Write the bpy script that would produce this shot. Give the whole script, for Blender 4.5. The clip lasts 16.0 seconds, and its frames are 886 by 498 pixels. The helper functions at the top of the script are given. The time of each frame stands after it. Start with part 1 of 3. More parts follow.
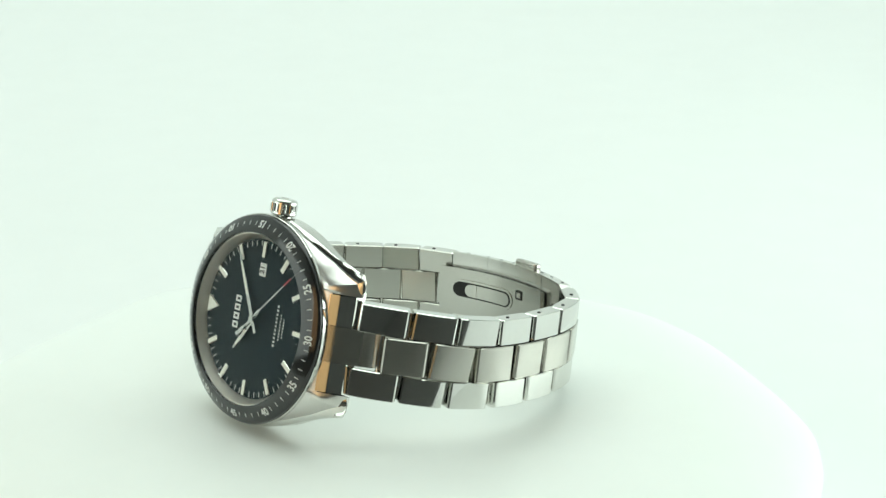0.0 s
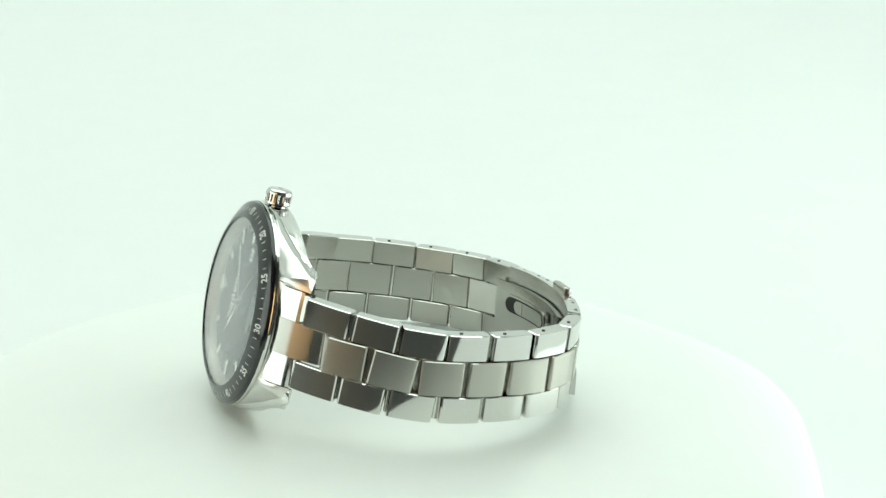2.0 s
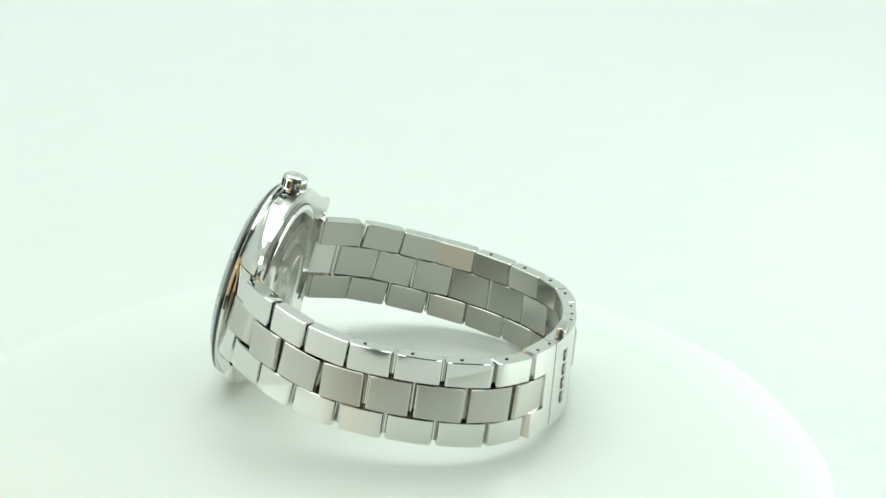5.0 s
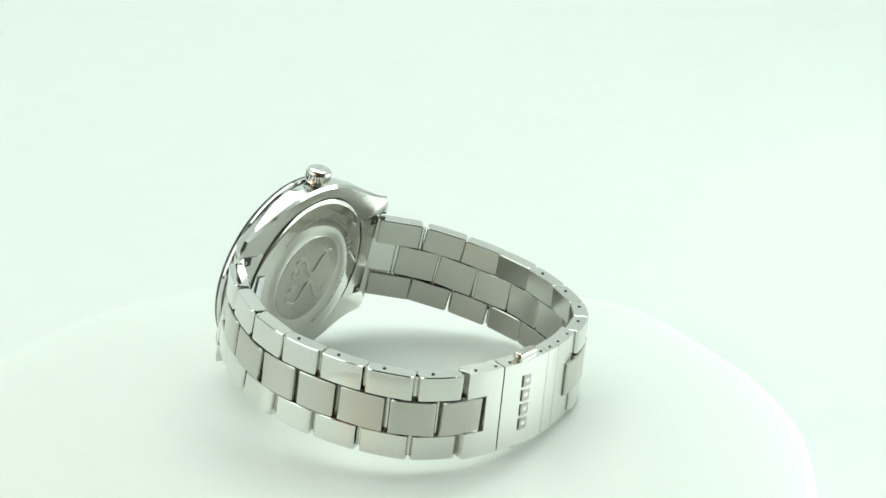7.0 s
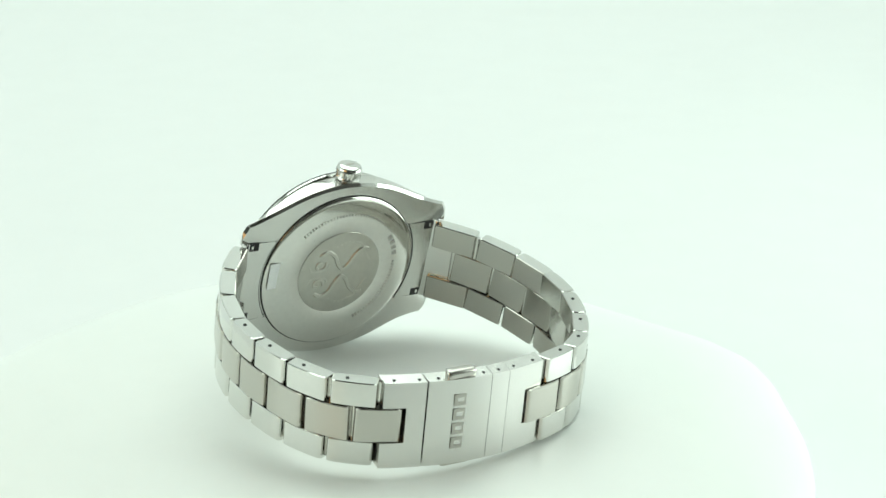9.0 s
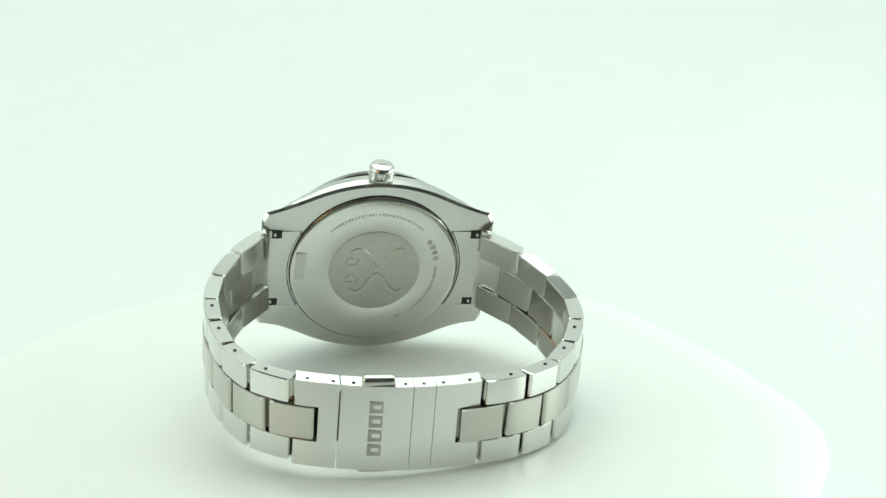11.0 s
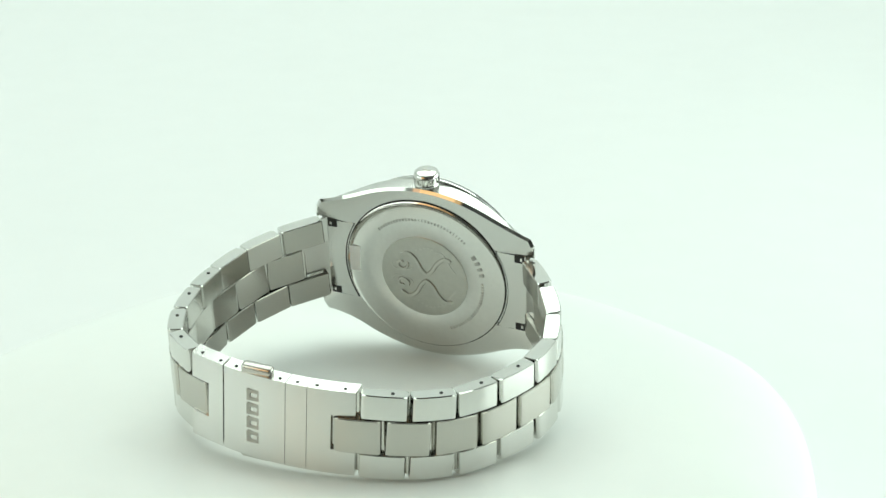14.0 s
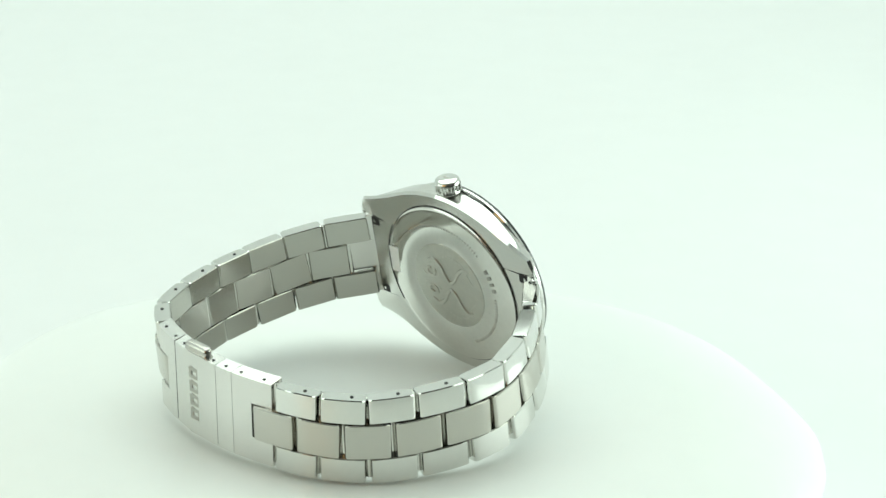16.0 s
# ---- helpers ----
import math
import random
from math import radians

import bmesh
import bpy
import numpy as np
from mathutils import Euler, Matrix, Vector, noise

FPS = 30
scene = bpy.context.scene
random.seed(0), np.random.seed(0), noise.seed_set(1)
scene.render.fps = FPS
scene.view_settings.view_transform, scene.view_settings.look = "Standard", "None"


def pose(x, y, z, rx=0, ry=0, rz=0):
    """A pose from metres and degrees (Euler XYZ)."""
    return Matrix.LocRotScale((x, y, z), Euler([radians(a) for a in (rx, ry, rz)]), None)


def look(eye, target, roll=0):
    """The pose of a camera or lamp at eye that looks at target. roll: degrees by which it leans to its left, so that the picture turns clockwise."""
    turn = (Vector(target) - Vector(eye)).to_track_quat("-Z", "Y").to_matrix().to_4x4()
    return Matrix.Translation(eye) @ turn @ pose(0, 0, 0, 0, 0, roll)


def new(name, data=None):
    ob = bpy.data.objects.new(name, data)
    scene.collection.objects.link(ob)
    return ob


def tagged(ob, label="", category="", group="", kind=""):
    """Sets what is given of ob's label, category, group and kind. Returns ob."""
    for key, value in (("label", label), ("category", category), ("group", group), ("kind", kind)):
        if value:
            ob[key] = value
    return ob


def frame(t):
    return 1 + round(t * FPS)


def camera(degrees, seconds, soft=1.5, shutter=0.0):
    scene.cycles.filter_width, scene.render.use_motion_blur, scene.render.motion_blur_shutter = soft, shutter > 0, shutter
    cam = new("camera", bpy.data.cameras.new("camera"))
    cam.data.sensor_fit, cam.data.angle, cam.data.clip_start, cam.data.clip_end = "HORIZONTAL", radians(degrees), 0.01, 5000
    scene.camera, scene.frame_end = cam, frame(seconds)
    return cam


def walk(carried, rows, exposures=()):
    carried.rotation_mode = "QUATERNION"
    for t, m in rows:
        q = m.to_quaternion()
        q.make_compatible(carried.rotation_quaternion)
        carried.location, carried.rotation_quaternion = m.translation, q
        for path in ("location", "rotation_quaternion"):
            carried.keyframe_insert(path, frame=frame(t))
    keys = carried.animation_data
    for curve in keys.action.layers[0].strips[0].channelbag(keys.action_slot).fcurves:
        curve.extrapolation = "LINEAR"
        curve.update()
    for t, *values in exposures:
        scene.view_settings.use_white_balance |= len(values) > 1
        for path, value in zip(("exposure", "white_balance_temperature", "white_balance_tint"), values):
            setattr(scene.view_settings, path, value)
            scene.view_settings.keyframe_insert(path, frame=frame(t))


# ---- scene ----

# ---------- camera: stands still before the turntable ----------
S = 0.433                                    # metres from the lens to the turntable's axis
LIFT = 0.0082
PITCH = radians(18.947)
FWD = Vector((0, math.cos(PITCH), -math.sin(PITCH)))
UPV = Vector((0, math.sin(PITCH), math.cos(PITCH)))
EYE = S * (0.03571 * Vector((1, 0, 0)) + 0.05399 * UPV - FWD) + Vector((0, 0, LIFT))
SPIN = -11.0036                              # degrees a second
cam = camera(24.485, 16.0, soft=1.5)
walk(cam, [(0.0, look(EYE, EYE + FWD, 0.74)), (16.0, look(EYE, EYE + FWD, 0.74))])

# ---------- light: a white tent with three soft boxes ----------
world = bpy.data.worlds.new("studio_dark")
world.use_nodes = True
world.node_tree.nodes["Background"].inputs[0].default_value = (0.9, 1.0, 0.95, 1)
world.node_tree.nodes["Background"].inputs[1].default_value = 0.05
scene.world = world
scene.view_settings.exposure = 0.0


def soft_box(name, eye, target, wide, high, watts, colour):
    lamp = bpy.data.lights.new(name, "AREA")
    lamp.shape, lamp.size, lamp.size_y = "RECTANGLE", wide, high
    lamp.energy, lamp.color = watts, colour
    ob = new(name, lamp)
    ob.matrix_world = look(eye, target)
    return ob


MINT = (0.872, 1.0, 0.93)
soft_box("soft_box_top", (0.0, 0.34, 1.10), (0, 0.33, 0), 1.50, 1.20, 11.0, MINT)
soft_box("soft_box_right", (0.52, 0.04, 0.085), (0, 0.02, 0.02), 0.5, 0.26, 1.75, MINT)
soft_box("soft_box_left", (-0.57, -0.24, 0.17), (0, -0.02, 0.04), 0.52, 0.36, 0.95, MINT)

soft_box("warm_lamp", (-0.39, -0.57, 0.24), (0, -0.03, 0.03), 0.36, 0.40, 0.40, (1.0, 0.58, 0.28))

# ---------- materials ----------


def material(name, base, rough=0.5, metal=0.0, spread=0.06, scale=40.0, bump=0.0, stretch=(1, 1, 1), rough_spread=0.0,
             coat=0.0, fine=900.0, brushed=0.0):
    m = bpy.data.materials.new(name)
    m.use_nodes = True
    nt = m.node_tree
    b = nt.nodes["Principled BSDF"]
    b.inputs["Roughness"].default_value, b.inputs["Metallic"].default_value = rough, metal
    b.inputs["Coat Weight"].default_value = coat
    tc = nt.nodes.new("ShaderNodeTexCoord")
    mp = nt.nodes.new("ShaderNodeMapping")
    mp.inputs["Scale"].default_value = stretch
    nt.links.new(tc.outputs["Object"], mp.inputs["Vector"])
    big, small = nt.nodes.new("ShaderNodeTexNoise"), nt.nodes.new("ShaderNodeTexNoise")
    big.inputs["Scale"].default_value, small.inputs["Scale"].default_value = scale, fine
    big.inputs["Detail"].default_value = 4
    nt.links.new(tc.outputs["Object"], big.inputs["Vector"])
    nt.links.new(mp.outputs["Vector"], small.inputs["Vector"])
    mix = nt.nodes.new("ShaderNodeMath")
    mix.operation = "MULTIPLY_ADD"
    mix.inputs[1].default_value = 0.5
    nt.links.new(big.outputs["Fac"], mix.inputs[0])
    half = nt.nodes.new("ShaderNodeMath")
    half.operation = "MULTIPLY"
    half.inputs[1].default_value = 0.5
    nt.links.new(small.outputs["Fac"], half.inputs[0])
    nt.links.new(half.outputs[0], mix.inputs[2])
    ramp = nt.nodes.new("ShaderNodeMapRange")
    ramp.inputs["From Min"].default_value, ramp.inputs["From Max"].default_value = 0.3, 0.7
    ramp.inputs["To Min"].default_value, ramp.inputs["To Max"].default_value = 1 - spread, 1 + spread
    nt.links.new(mix.outputs[0], ramp.inputs["Value"])
    tint = nt.nodes.new("ShaderNodeVectorMath")
    tint.operation = "SCALE"
    tint.inputs[0].default_value = base
    nt.links.new(ramp.outputs[0], tint.inputs["Scale"])
    nt.links.new(tint.outputs["Vector"], b.inputs["Base Color"])
    if brushed:
        tg = nt.nodes.new("ShaderNodeTangent")
        tg.direction_type, tg.axis = "RADIAL", "Z"
        b.inputs["Anisotropic"].default_value, b.inputs["Anisotropic Rotation"].default_value = brushed, 0.25
        nt.links.new(tg.outputs[0], b.inputs["Tangent"])
    if rough_spread:
        rr = nt.nodes.new("ShaderNodeMapRange")
        rr.inputs["From Min"].default_value, rr.inputs["From Max"].default_value = 0.3, 0.7
        rr.inputs["To Min"].default_value, rr.inputs["To Max"].default_value = rough - rough_spread, rough + rough_spread
        nt.links.new(mix.outputs[0], rr.inputs["Value"])
        nt.links.new(rr.outputs[0], b.inputs["Roughness"])
    if bump:
        bp = nt.nodes.new("ShaderNodeBump")
        bp.inputs["Strength"].default_value, bp.inputs["Distance"].default_value = bump, 0.00004
        nt.links.new(small.outputs["Fac"], bp.inputs["Height"])
        nt.links.new(bp.outputs["Normal"], b.inputs["Normal"])
    return m


STEEL = material("brushed_steel", (0.55, 0.535, 0.49), 0.2, 1.0, 0.035, 60, 0.0, (1, 1, 25), 0.03, fine=500, brushed=0.75)
POLISH = material("polished_steel", (0.70, 0.70, 0.67), 0.05, 1.0, 0.02, 80, 0.0, rough_spread=0.012)
SATIN = material("satin_steel", (0.72, 0.715, 0.685), 0.25, 1.0, 0.012, 70, 0.0, rough_spread=0.008, fine=160, brushed=0.35)
BACK = material("turned_steel", (0.73, 0.72, 0.685), 0.10, 1.0, 0.04, 70, 0.0, rough_spread=0.04)
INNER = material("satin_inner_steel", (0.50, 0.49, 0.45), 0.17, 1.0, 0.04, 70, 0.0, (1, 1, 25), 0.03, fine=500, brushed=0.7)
FRONT = material("satin_front_steel", (0.68, 0.67, 0.64), 0.30, 1.0, 0.02, 70, 0.0, rough_spread=0.02, fine=400)
MEDAL = material("medallion_relief", (0.58, 0.57, 0.525), 0.42, 1.0, 0.06, 300)
FIELD = material("medallion_field", (0.53, 0.52, 0.475), 0.36, 1.0, 0.05, 300)
MARKS = material("laser_marks", (0.50, 0.49, 0.46), 0.45, 1.0, 0.08, 300)
RING = material("ring_steel", (0.72, 0.69, 0.63), 0.42, 1.0, 0.04, 90)
ETCH = material("etched_steel", (0.44, 0.43, 0.39), 0.42, 1.0, 0.06, 300)
CERAMIC = material("black_ceramic", (0.012, 0.013, 0.013), 0.10, 0.0, 0.1, 60, coat=0.4)
DIAL = material("midnight_blue_dial", (0.003, 0.013, 0.018), 0.55, 0.0, 0.15, 100)
PRINT = material("white_print", (0.75, 0.77, 0.75), 0.5, 0.0, 0.04, 200)
DIAL.node_tree.nodes["Principled BSDF"].inputs["Specular IOR Level"].default_value = 0.15
LUME = material("lume_white", (0.82, 0.84, 0.76), 0.45, 0.0, 0.04, 300)
RED = material("red_lacquer", (0.35, 0.02, 0.03), 0.4, 0.0, 0.05, 200)
DARK = material("dark_gap", (0.015, 0.015, 0.014), 0.6, 0.0, 0.1, 200)
FILM = material("clear_sticker", (0.85, 0.87, 0.87), 0.3, 0.0, 0.03, 200)
DISC = material("white_acrylic", (0.85, 0.88, 0.848), 0.32, 0.0, 0.012, 12, 0.0, rough_spread=0.05, fine=120)
PAPER = material("white_backdrop_paper", (0.785, 0.805, 0.795), 0.8, 0.0, 0.012, 3, fine=60)
GREY = material("grey_wall_paint", (0.30, 0.29, 0.27), 0.7, 0.0, 0.06, 4, fine=60)
WOOD = material("warm_wood", (0.85, 0.50, 0.23), 0.5, 0.0, 0.15, 6, stretch=(1, 1, 9), fine=40)
BLACK = material("matt_black", (0.055, 0.056, 0.053), 0.8, 0.0, 0.1, 30)

GLASS = bpy.data.materials.new("sapphire_glass")
GLASS.use_nodes = True
gt = GLASS.node_tree
gt.nodes.clear()
g_out, g_mix = gt.nodes.new("ShaderNodeOutputMaterial"), gt.nodes.new("ShaderNodeMixShader")
g_clear, g_gloss, g_fr = (gt.nodes.new("ShaderNodeBsdfTransparent"), gt.nodes.new("ShaderNodeBsdfGlossy"),
                          gt.nodes.new("ShaderNodeLayerWeight"))
g_pow, g_mul = gt.nodes.new("ShaderNodeMath"), gt.nodes.new("ShaderNodeMath")
g_pow.operation, g_mul.operation = "POWER", "MULTIPLY"
g_pow.inputs[1].default_value, g_mul.inputs[1].default_value, g_mul.use_clamp = 5.0, 2.0, True
g_gloss.inputs["Roughness"].default_value = 0.02
g_fr.inputs["Blend"].default_value = 0.5
gt.links.new(g_fr.outputs["Facing"], g_pow.inputs[0])
gt.links.new(g_pow.outputs[0], g_mul.inputs[0])
gt.links.new(g_mul.outputs[0], g_mix.inputs[0])
gt.links.new(g_clear.outputs[0], g_mix.inputs[1])
gt.links.new(g_gloss.outputs[0], g_mix.inputs[2])
gt.links.new(g_mix.outputs[0], g_out.inputs["Surface"])

# ---------- mesh helpers (watch parts are drawn in millimetres) ----------
CX = Vector((0.671, -0.7395, 0.053)).normalized()       # toward six o'clock
CY = Vector((0.726, 0.6408, -0.2497))                   # toward the case back
CY = (CY - CX * CY.dot(CX)).normalized()
CZ = CX.cross(CY)                                       # toward the crown
CASE = Matrix.Translation((-0.02368, -0.01543, 0.01454 + LIFT)) @ Matrix(
    ((CX.x, CY.x, CZ.x, 0), (CX.y, CY.y, CZ.y, 0), (CX.z, CY.z, CZ.z, 0), (0, 0, 0, 1))) @ Matrix.Scale(0.001, 4)


def part(name, bm, mat, parent, label="", at=CASE, smooth=35):
    """One mesh object under a thing or a part."""
    bm.transform(at)
    bmesh.ops.recalc_face_normals(bm, faces=bm.faces[:])
    me = bpy.data.meshes.new(name)
    if smooth:
        for f in bm.faces:
            f.smooth = True
        for e in bm.edges:
            if len(e.link_faces) != 2 or e.calc_face_angle(0) > radians(smooth):
                e.smooth = False
    bm.to_mesh(me)
    bm.free()
    me.materials.append(mat)
    ob = new(name, me)
    ob.parent = parent
    if label:
        tagged(ob, label)
    return ob


def loops(rings, close=True, caps=(False, False)):
    """A skin over rings of equally many points."""
    bm = bmesh.new()
    vs = [[bm.verts.new(p) for p in ring] for ring in rings]
    n = len(vs[0])
    for a, b in zip(vs, vs[1:]):
        for i in range(n if close else n - 1):
            j = (i + 1) % n
            bm.faces.new((a[i], a[j], b[j], b[i]))
    if caps[0]:
        bm.faces.new(vs[0])
    if caps[1]:
        bm.faces.new(vs[-1][::-1])
    return bm


def turned(profile, n=96, caps=(False, False)):
    """Turned about the case's axis: profile of (radius, depth)."""
    return loops([[(r * math.sin(2 * math.pi * i / n), y, r * math.cos(2 * math.pi * i / n)) for i in range(n)]
                  for r, y in profile], caps=caps)


def block(o, u, v, w, lu, lv, lw, bevel=0.25, seg=2):
    """A bevelled block about o, along the axes u, v, w."""
    bm = bmesh.new()
    bmesh.ops.create_cube(bm, size=1.0)
    m = Matrix.Translation(o) @ Matrix(((u.x, v.x, w.x, 0), (u.y, v.y, w.y, 0), (u.z, v.z, w.z, 0), (0, 0, 0, 1))) @ \
        Matrix.Diagonal((lu, lv, lw, 1))
    bm.transform(m)
    if bevel:
        bmesh.ops.bevel(bm, geom=bm.edges[:] , offset=bevel, segments=seg, affect="EDGES", profile=0.6)
    return bm


def open_block(o, u, v, w, lu, lv, lw, bar):
    """A flat rectangle with an open middle: four bars of the width bar."""
    bm = bmesh.new()
    for du, dw, a, b in ((0, (lw - bar) / 2, lu, bar), (0, (bar - lw) / 2, lu, bar), ((lu - bar) / 2, 0, bar, lw - 2 * bar), ((bar - lu) / 2, 0, bar, lw - 2 * bar)):
        piece = block(o + u * du + w * dw, u, v, w, a, lv, b, bevel=0)
        me = bpy.data.meshes.new("bar")
        piece.to_mesh(me)
        piece.free()
        bm.from_mesh(me)
        bpy.data.meshes.remove(me)
    return bm


def rod(o, axis, radius, length, n=24, bevel=0.0):
    bm = bmesh.new()
    bmesh.ops.create_cone(bm, cap_ends=True, segments=n, radius1=radius, radius2=radius, depth=length)
    if bevel:
        rim = [e for e in bm.edges if abs(e.verts[0].co.z - e.verts[1].co.z) < 1e-6]
        bmesh.ops.bevel(bm, geom=rim, offset=bevel, segments=2, affect="EDGES")
    bm.transform(Matrix.Translation(o) @ Vector(axis).to_track_quat("Z", "Y").to_matrix().to_4x4())
    return bm


def prism(points, y0, y1, bevel=0.0):
    """A plate with the outline points (x, z) from depth y0 to y1."""
    bm = loops([[(x, y0, z) for x, z in points], [(x, y1, z) for x, z in points]], caps=(True, True))
    if bevel:
        bmesh.ops.bevel(bm, geom=bm.edges[:], offset=bevel, segments=1, affect="EDGES")
    return bm


def written(text, size, at, turn, y, thick=0.04):
    """Raised figures, their middle at (x, z), turned in the dial's plane; as a bmesh."""
    cu = bpy.data.curves.new("figures", "FONT")
    cu.body, cu.size, cu.align_x, cu.align_y, cu.extrude = text, size, "CENTER", "CENTER", thick
    cu.offset = 0.018 * size
    tmp = new("figures", cu)
    me = bpy.data.meshes.new_from_object(tmp)
    bpy.data.objects.remove(tmp)
    bm = bmesh.new()
    bm.from_mesh(me)
    bpy.data.meshes.remove(me)
    # the font's x, y, z become the dial's right, up and out
    bm.transform(Matrix.Translation((at[0], y, at[1])) @ Matrix.Rotation(radians(turn), 4, "Y") @
                 Matrix.Rotation(radians(90), 4, "X"))
    return bm


# ---------- the place ----------
def backdrop_sweep():
    rows = [(y, -0.05) for y in (-0.20, 0.1, 0.35, 0.55)]
    rows += [(0.55 + 0.45 * math.sin(a), -0.05 + 0.45 * (1 - math.cos(a))) for a in [math.pi / 2 * k / 14 for k in range(1, 15)]]
    rows += [(1.0, 0.7), (1.0, 1.15)]
    bm = loops([[(x, y, z) for x in (-1.2, -0.4, 0.4, 1.2)] for y, z in rows], close=False)
    ob = part("backdrop", bm, PAPER, None, at=Matrix.Identity(4), smooth=60)
    mod = ob.modifiers.new("thickness", "SOLIDIFY")
    mod.thickness, mod.offset = 0.004, -1
    tagged(ob, "seamless white paper sweep behind the turntable", "backdrop", kind="structure")


def wall(name, lo, hi, mat, label):
    o = (Vector(lo) + Vector(hi)) / 2
    d = Vector(hi) - Vector(lo)
    ob = part(name, block(o, Vector((1, 0, 0)), Vector((0, 1, 0)), Vector((0, 0, 1)), *d, bevel=0), mat, None, at=Matrix.Identity(4), smooth=0)
    tagged(ob, label, "wall", kind="structure")


backdrop_sweep()
wall("wall_east", (0.90, -0.25, -0.05), (0.93, 1.01, 1.15), PAPER, "white fabric side of the light tent")
wall("wall_west", (-0.93, -1.25, -0.05), (-0.90, 1.01, 1.15), PAPER, "white fabric side of the light tent")
wall("ceiling", (-0.93, -0.25, 1.15), (0.93, 1.02, 1.18), PAPER, "white fabric top of the light tent")
wall("floor", (-1.3, -1.33, -0.09), (1.3, -0.205, -0.052), BLACK, "dark table top before the white sweep")
wall("wall_south", (-1.3, -1.33, -0.05), (1.3, -1.30, 1.4), GREY, "dim grey room wall behind the camera")
wall("wall_south_east", (1.20, -1.3, -0.05), (1.23, -0.25, 1.4), GREY, "dim grey room wall beside the tent")
wall("wall_south_west", (-1.23, -1.3, -0.05), (-1.20, -0.25, 1.4), GREY, "dim grey room wall beside the tent")
wall("wall_wood", (-0.62, -0.64, 0.015), (-0.205, -0.61, 0.60), WOOD, "warm brown wooden panel behind the camera")
# unseen panel in the camera's stead, gives the polished links their dark reflections
wall("wall_dark_stand_in", (-0.20, -0.64, -0.05), (0.16, -0.62, 0.45), BLACK, "unseen black panel standing in for the camera in the steel's reflections")
# added out of view, keeps reflections below the wood dark
wall("wall_black_filler", (-0.62, -0.64, -0.05), (-0.205, -0.62, 0.012), BLACK, "unseen black filler added under the wooden panel to darken low reflections")
wall("ceiling_south", (-1.23, -1.3, 1.4), (1.23, -0.25, 1.43), GREY, "dim room ceiling")


# ---------- the turntable ----------
def rim_radius(a):
    """The hand-cut edge is a little uneven."""
    d = math.degrees(a) % 360
    r = 95.0
    for mid, wide, add in ((2, 14, 2.6), (42, 16, 4.0), (125, 11, 5.0), (177, 14, 3.0), (215, 20, 3.5), (268, 18, 3.0), (318, 16, 4.0)):
        off = (d - mid + 180) % 360 - 180
        r += add * math.exp(-(off / wide) ** 2)
    return r


def turntable():
    n = 180
    prof = [(-200, 0.0), (-60, 0.0), (-42, -0.15), (-28, -0.9), (-17, -2.3), (-9, -4.6), (-3.8, -7.6), (-0.9, -10.6), (0, -14.0), (-0.4, -25), (-1.5, -49.5)]
    rings = []
    for dr, z in prof:
        rings.append([(max(1.0, rim_radius(2 * math.pi * i / n) + dr) * 0.001 * math.cos(2 * math.pi * i / n),
                       max(1.0, rim_radius(2 * math.pi * i / n) + dr) * 0.001 * math.sin(2 * math.pi * i / n), z * 0.001) for i in range(n)])
    base = new("turntable")
    tagged(base, "round glossy white turntable with an uneven rounded rim", "turntable")
    part("platter", loops(rings[:9], caps=(True, True)), DISC, base, at=Matrix.Identity(4), smooth=50)
    low = [[(x * 0.992, y * 0.992, z) for x, y, z in ring] for ring in rings[8:]]
    part("skirt", loops(low, caps=(True, True)), DISC, base, "white rim wall", at=Matrix.Identity(4), smooth=50)
    return base


table = turntable()

# ---------- the wristwatch ----------
watch = new("wristwatch")
tagged(watch, "steel wristwatch with black bezel lying on its side on the turntable", "wristwatch")


def half_height(x):
    """Half the case's height between twelve and six o'clock."""
    x = abs(x)
    if x <= 15:
        return 21.5 - 0.016 * x * x
    t = min(1, (x - 15) / 10)
    p0, m0, p1, m1 = 17.9, -4.8, 14.4, -1.6
    return (2 * t ** 3 - 3 * t * t + 1) * p0 + (t ** 3 - 2 * t * t + t) * m0 + (-2 * t ** 3 + 3 * t * t) * p1 + (t ** 3 - t * t) * m1


def case_outline():
    """Points (x, z, angle of the matching point on the inner circles)."""
    xs = [24.6 * math.sin(math.pi / 2 * k / 28) for k in range(0, 29)]
    quarter = [(x, half_height(x), math.atan2(x, half_height(x))) for x in xs]
    last = quarter[-1][2]
    quarter += [(25.4, 13.0, last + 0.012), (25.4, 9.95, last + 0.024), (22.5, 9.95, last + 0.032), (20.8, 9.95, last + 0.04)]
    lo = last + 0.06
    quarter += [(20.8, 9.0 * (1 - k / 5), lo + (math.pi / 2 - lo) * k / 5) for k in range(0, 6)]
    right = quarter + [(x, -z, math.pi - a) for x, z, a in reversed(quarter[:-1])]
    return right + [(-x, z, -a) for x, z, a in reversed(right[1:-1])]


def end_curve(x):
    """Depth of the end link's face, flush with the lugs beside it."""
    d = x - 20.2
    return 2.7 + 0.5 * d + 0.083 * d * d


def lug_top(x):
    return 2.7 + 4.2 * (max(abs(x) - 8, 0) / 17) ** 1.5


def lug_base(x):
    return 7.2 + 0.7 * (max(abs(x) - 18.5, 0) / 6.5) ** 1.5


